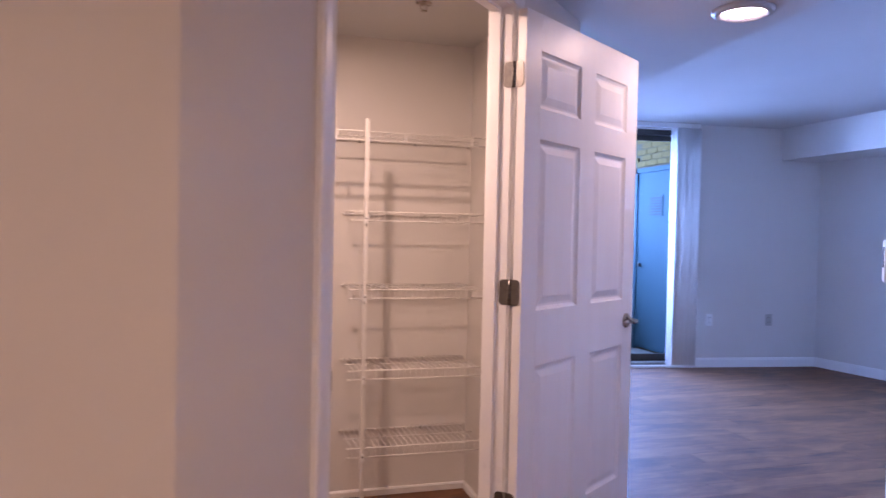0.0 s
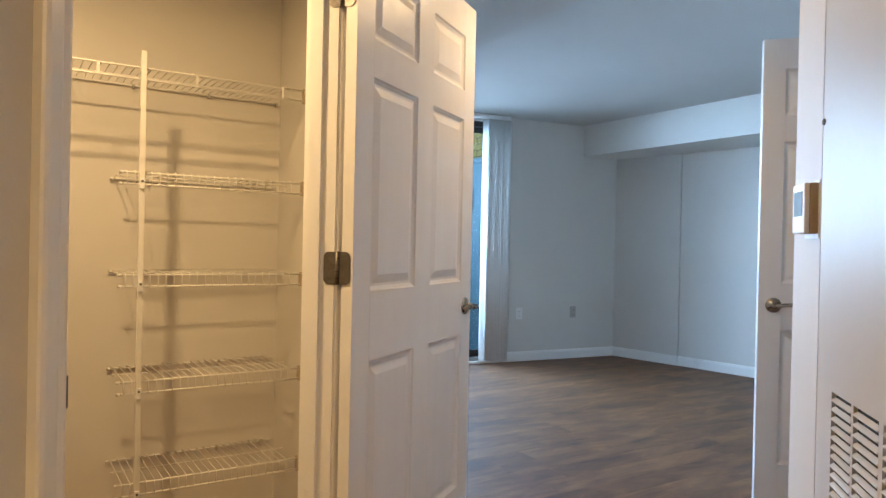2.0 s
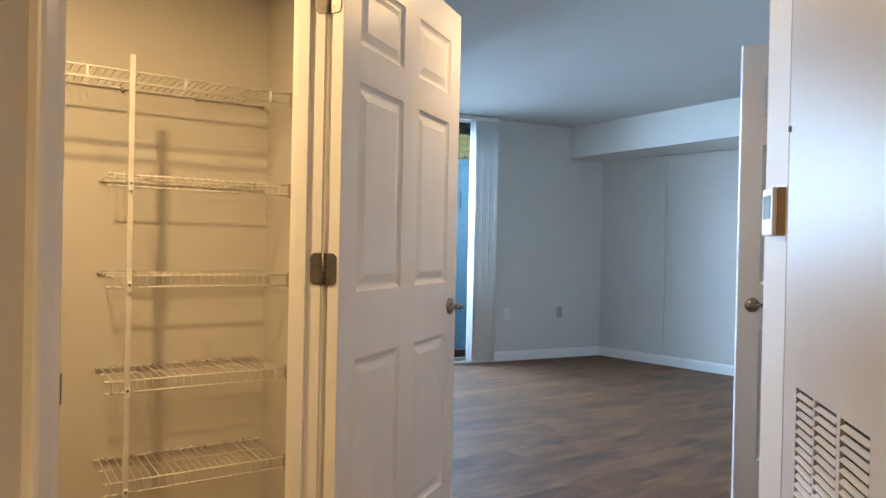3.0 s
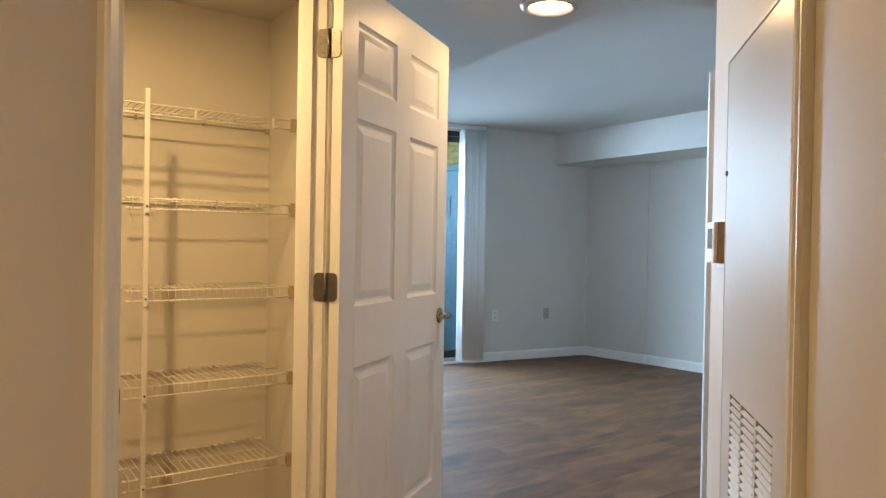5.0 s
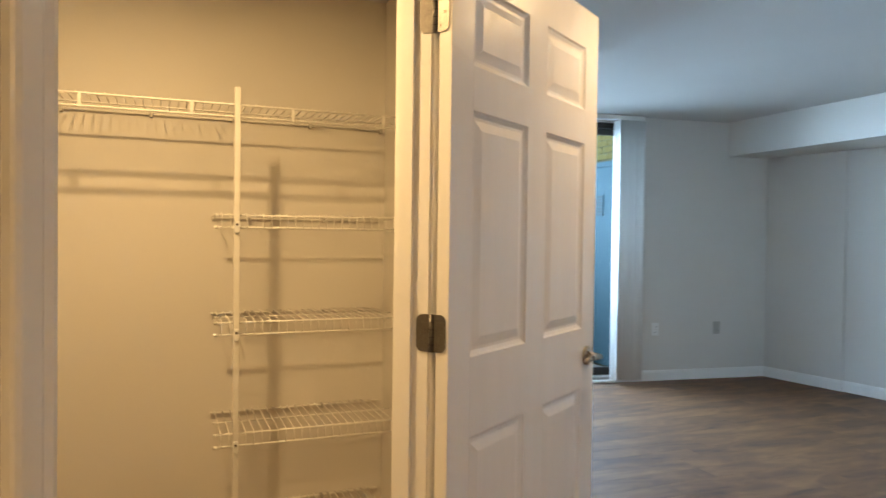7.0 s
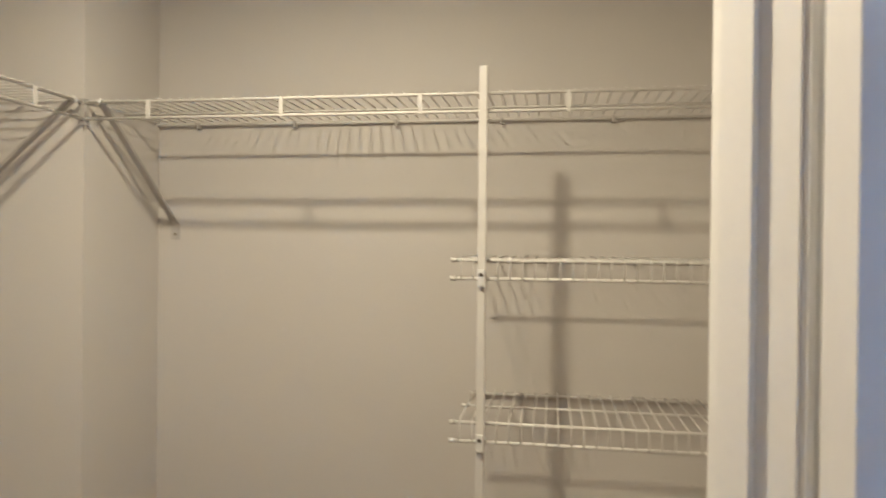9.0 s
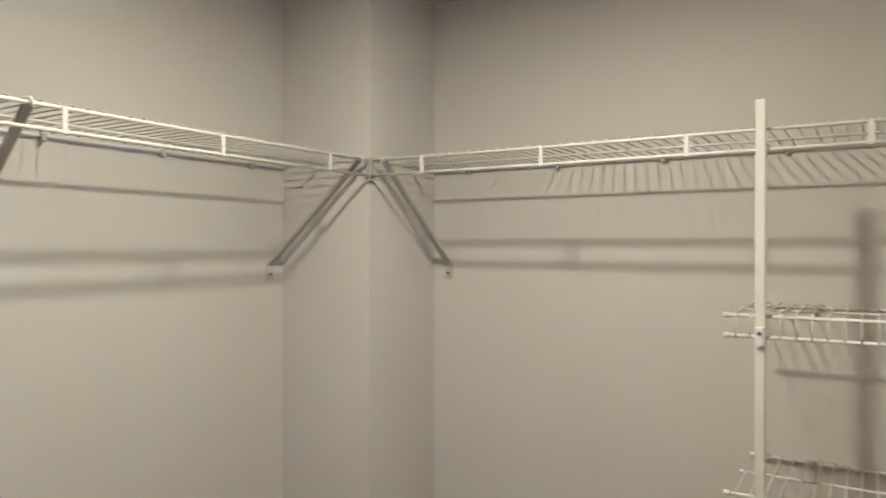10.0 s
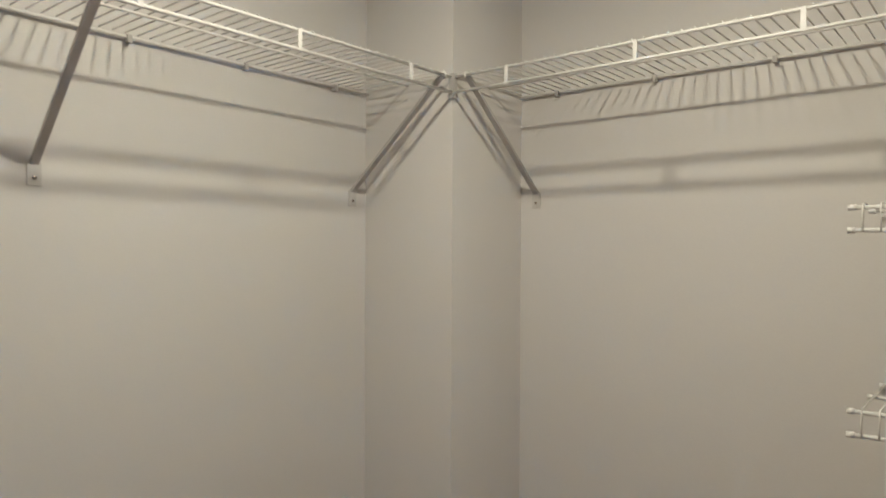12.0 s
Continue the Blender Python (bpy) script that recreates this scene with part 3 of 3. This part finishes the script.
# black sheet painted in for the shade inside the louvre slots
part("vent_shade_sheet", box(0.07, 0.44, -0.0012, -0.0004, VZ0, VZ1), DARK, panel)
pitch = 0.0162


def louvre(w):
    """Pressed blade: slopes back from its rolled lower edge."""
    bm = bmesh.new()
    prof = [(-0.0080, 0.0), (-0.0096, 0.0004), (-0.0100, 0.0016), (-0.0092, 0.0026), (-0.0064, 0.0054), (-0.0030, 0.0078), (-0.0024, 0.0072), (-0.0054, 0.0044)]
    # the blade's far end is cut back, so that the slot gapes there
    ends = [[bm.verts.new((x if x else 0.5 * (z + 0.002) * (w / 0.1), y, z)) for y, z in prof] for x in (0, w)]
    for i in range(len(prof)):
        j = (i + 1) % len(prof)
        bm.faces.new((ends[0][i], ends[0][j], ends[1][j], ends[1][i]))
    bm.faces.new(ends[0][::-1])
    bm.faces.new(ends[1])
    return bm


for x0, x1 in VX:
    me = mesh_of("louvre_blade", louvre(x1 - x0), METAL_PAINT)
    for i in range(int((VZ1 - VZ0) / pitch)):
        b = new("louvre_blade", me)
        b.matrix_basis = pose(x0, 0, VZ1 - 0.0160 - i * pitch)
        b.parent = panel
for x, z in ((0.008, 1.381), (PW - 0.012, 1.381)):
    part("screw", lathe([(0.0065, 0), (0.006, 0.003), (0.003, 0.0045)], 14), HINGE, panel, "dark steel screw", at=pose(x, -0.008, z, 90, 0, 0))

thermo = thing("thermostat", "white thermostat with grey display and side coloured as in shade", "thermostat", on_utility(2.035, 1.176))
# white body; its shaded side is painted in as beige
part("body", box(0, 0.085, -0.018, -0.002, 0, 0.098, 0.003), SHADED_PLASTIC, thermo, "plastic back coloured as in shade")
part("front_cover", box(0, 0.085, -0.028, -0.018, 0, 0.098, 0.004), PLASTIC, thermo)
part("display", box(0.015, 0.072, -0.0292, -0.028, 0.034, 0.082), SCREEN, thermo, "grey liquid crystal display")
part("wall_plate", box(-0.004, 0.089, -0.003, 0, -0.009, 0.103), PLASTIC, thermo)


# ---- ceiling lights ----
def disc_light(x, y, label):
    ob = thing("ceiling_light", label, "ceiling light", pose(x, y, HALL_H), group="round ceiling lights")
    part("trim_ring", lathe([(0.120, 0.0), (0.120, -0.006), (0.114, -0.014), (0.100, -0.021), (0.094, -0.020), (0.083, -0.009), (0.082, -0.001)], 48), RING, ob, smooth=True)
    part("lens", lathe([(0.0815, -0.002), (0.0815, -0.006), (0.074, -0.010), (0.05, -0.014), (0.02, -0.016)], 48), LAMP_LENS, ob, "glowing white diffuser", True)


disc_light(1.832, 2.545, "round white flush ceiling light, lit, in the hall")
disc_light(-0.62, -0.72, "round white flush ceiling light, lit, in the entry")

# ---- living room: sliding door, blinds, outlets ----
NA = math.degrees(math.atan2(NS, 1))
NM = pose(*north(DX0), 0, 0, 0, NA)      # x along the window wall, y outwards
LW = (DX1 - DX0) * math.sqrt(1 + NS ** 2)
slide = thing("sliding_door", "dark bronze framed sliding glass patio door", "glass door", NM, kind="structure")
for x0, x1 in ((0, 0.045), (LW - 0.045, LW)):
    part("frame_post", box(x0, x1, 0.05, 0.16, 0, DH, 0.002), BRONZE, slide)
part("frame_head", box(0.045, LW - 0.045, 0.05, 0.16, DH - 0.05, DH, 0.002), BRONZE, slide)
part("frame_sill", box(0.045, LW - 0.045, 0.03, 0.17, 0.0, 0.045, 0.003), CONCRETE, slide, "grey metal threshold")
half = LW / 2
for x0, x1, yy in ((0.045, half + 0.03, 0.075), (half - 0.03, LW - 0.045, 0.12)):
    leaf = part("sash", box(x0, x0 + 0.05, yy, yy + 0.03, 0.045, DH - 0.05), BRONZE, slide)
    part("stile", box(x1 - 0.05, x1, yy, yy + 0.03, 0.045, DH - 0.05), BRONZE, leaf)
    part("rail", box(x0 + 0.05, x1 - 0.05, yy, yy + 0.03, DH - 0.10, DH - 0.05), BRONZE, leaf)
    part("rail", box(x0 + 0.05, x1 - 0.05, yy, yy + 0.03, 0.045, 0.115), BRONZE, leaf)
    pane = part("pane", box(x0 + 0.05, x1 - 0.05, yy + 0.012, yy + 0.018, 0.115, DH - 0.10), GLASS, leaf)
    pane.visible_shadow = False
structure("sill_trim", box(-0.02, LW + 0.02, -0.016, 0.028, 0.0, 0.022, 0.003), TRIM, "white painted trim under the patio door", "trim").matrix_basis = NM

blinds = thing("vertical_blinds", "white vinyl vertical blinds drawn aside into a stack", "blinds", NM)
part("headrail", box(-0.1, LW + 0.035, -0.085, -0.035, 2.35, 2.39, 0.003), BLIND, blinds)
rng = random.Random(4)


def vane(w, h):
    bm = bmesh.new()
    cols = []
    for k in range(7):
        a = k / 6 - 0.5
        y = a * w
        x = 0.006 * (1 - (2 * a) ** 2)
        cols.append([bm.verts.new((x + dx, y, z)) for z in (0, h) for dx in (0, 0.0012)])
    for a, b in zip(cols, cols[1:]):
        for i, j in ((0, 2), (2, 3), (3, 1), (1, 0)):
            bm.faces.new((a[i], a[j], b[j], b[i]))
    for c in (cols[0], cols[-1]):
        bm.faces.new((c[0], c[2], c[3], c[1]))
    return bm


vm = mesh_of("vane", vane(0.089, 2.312), BLIND, True)
SX = (3.925 - DX0) * 1.009
for i in range(14):
    v = new("vane", vm)
    turn = (18 if i == 0 else 36) + rng.uniform(-8, 8)
    v.matrix_basis = pose(SX + 0.014 + 0.0183 * i + rng.uniform(-0.003, 0.003), -0.06 + rng.uniform(-0.006, 0.006), 0.035 + rng.uniform(-0.003, 0.003), 0, 0, turn)
    v.parent = blinds


def outlet(x, z, plate, label):
    o = thing("wall_outlet", label, "outlet", pose(*north(x), z, 0, 0, NA), group="wall outlets")
    pl = part("cover_plate", box(-0.035, 0.035, -0.006, 0, -0.058, 0.058, 0.003), plate, o)
    for zz in (-0.024, 0.024):
        r = part("receptacle", box(-0.017, 0.017, -0.0085, -0.006, zz - 0.014, zz + 0.014, 0.002), plate, o)
        for sx in (-0.007, 0.007):
            part("slot", box(sx - 0.0015, sx + 0.0015, -0.0092, -0.0084, zz - 0.006, zz + 0.006), SLOT, r)
    part("screw", lathe([(0.003, 0), (0.0025, 0.001)], 10), NICKEL, o, at=pose(0, -0.006, 0, 90, 0, 0))


outlet(4.378, 0.472, PLASTIC, "white duplex outlet on the window wall")
outlet(5.016, 0.474, GREYPLATE, "grey duplex outlet on the window wall")

# ---- patio ----
ground = structure("ground", prism([(-900, -900), (900, -900), (900, 900), (-900, 900)], -0.4, -0.22), GRASS, "lawn round the building", "ground")
structure("patio_floor", prism([north(1.0, 0.2), north(4.9, 0.2), (5.2, 8.6), (1.4, 9.0)], -0.22, -0.03), CONCRETE, "grey concrete patio slab", "patio")
PXW = 4.42
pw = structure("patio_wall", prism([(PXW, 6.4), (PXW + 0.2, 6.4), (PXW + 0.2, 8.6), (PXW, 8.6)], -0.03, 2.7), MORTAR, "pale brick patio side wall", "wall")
structure("patio_ceiling", prism([north(1.0, 0.2), north(4.9, 0.2), (5.2, 8.6), (1.4, 9.0)], 2.62, 2.75), YELLOW, "tan patio soffit", "ceiling")
# unseen wall, added to keep low light off the storage door
structure("patio_light_block", prism([(1.2, 8.45), (4.42, 8.45), (4.42, 8.6), (1.2, 8.6)], -0.03, 1.2), CONCRETE, "unseen low grey wall added to block light at the patio's edge", "wall")
store = thing("storage_door", "pale painted patio storage door with a louvred vent", "door", kind="structure")
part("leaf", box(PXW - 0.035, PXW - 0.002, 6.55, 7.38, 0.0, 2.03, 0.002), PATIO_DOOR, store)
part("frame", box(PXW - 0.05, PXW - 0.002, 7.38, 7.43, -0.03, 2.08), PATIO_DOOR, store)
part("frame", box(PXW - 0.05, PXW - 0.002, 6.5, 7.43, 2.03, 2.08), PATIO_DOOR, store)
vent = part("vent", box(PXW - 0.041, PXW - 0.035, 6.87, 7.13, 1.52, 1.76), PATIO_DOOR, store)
for k in range(7):
    part("vent_slat", box(PXW - 0.046, PXW - 0.041, 6.885, 7.115, 1.535 + 0.031 * k, 1.547 + 0.031 * k), SLOT, vent)
part("pull", box(PXW - 0.06, PXW - 0.035, 7.29, 7.33, 0.94, 0.98, 0.004), BRONZE, store)
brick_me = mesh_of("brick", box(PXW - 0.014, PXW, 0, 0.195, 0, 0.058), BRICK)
for row in range(34):
    for k in range(6):
        y0 = 7.44 + 0.205 * k - (0.1 if row % 2 else 0)
        if y0 < 7.435 or y0 > 8.4:
            continue
        b = new("brick", brick_me)
        b.matrix_basis = pose(rng.uniform(-0.002, 0.002), y0, -0.03 + 0.0685 * row)
        b.parent = pw
for row in range(5):
    for k in range(5):
        b = new("brick", brick_me)
        b.matrix_basis = pose(0, 6.44 + 0.205 * k - (0.1 if row % 2 and k else 0), 2.11 + 0.0685 * row)
        b.parent = pw

# ---- floor planks ----
PLW, PLL = 0.152, 1.22
plank_me = mesh_of("plank", box(0.0006, PLL - 0.0006, 0.0006, PLW - 0.0006, -0.004, 0.0), PLANK)
prng = random.Random(11)
row = 0
y = -1.65
while y < 6.6:
    x = -1.85 - prng.uniform(0, PLL)
    while x < 6.1:
        near = (x + PLL > 0.9 and y > 0.9 and y < 6.5) or (x + PLL > -1.0 and x < 1.2 and y > 0.6 and y < 3.45) or (x < 1.0 and y < 1.4)
        if near and not (x < -0.2 and y > 3.4) and not (y > 6.1 and x > 3.2):
            # planks end under the walls
            x0 = max(x, -1.80 if y < 1.45 else WALL_A - 0.05 if y < 3.4 else 1.22)
            x1 = min(x + PLL, 0.58 if y < 0.4 else 6.1)
            if x1 - x0 > PLL - 0.001:
                p = new("plank", plank_me)
            elif x1 - x0 > 0.02:
                p = new("plank", mesh_of("plank", box(x0 - x + 0.0006, x1 - x - 0.0006, 0.0006, PLW - 0.0006, -0.004, 0.0), PLANK))
            else:
                x += PLL
                continue
            p.matrix_basis = pose(x, y, 0)
            p.parent = floor
        x += PLL
    y += PLW
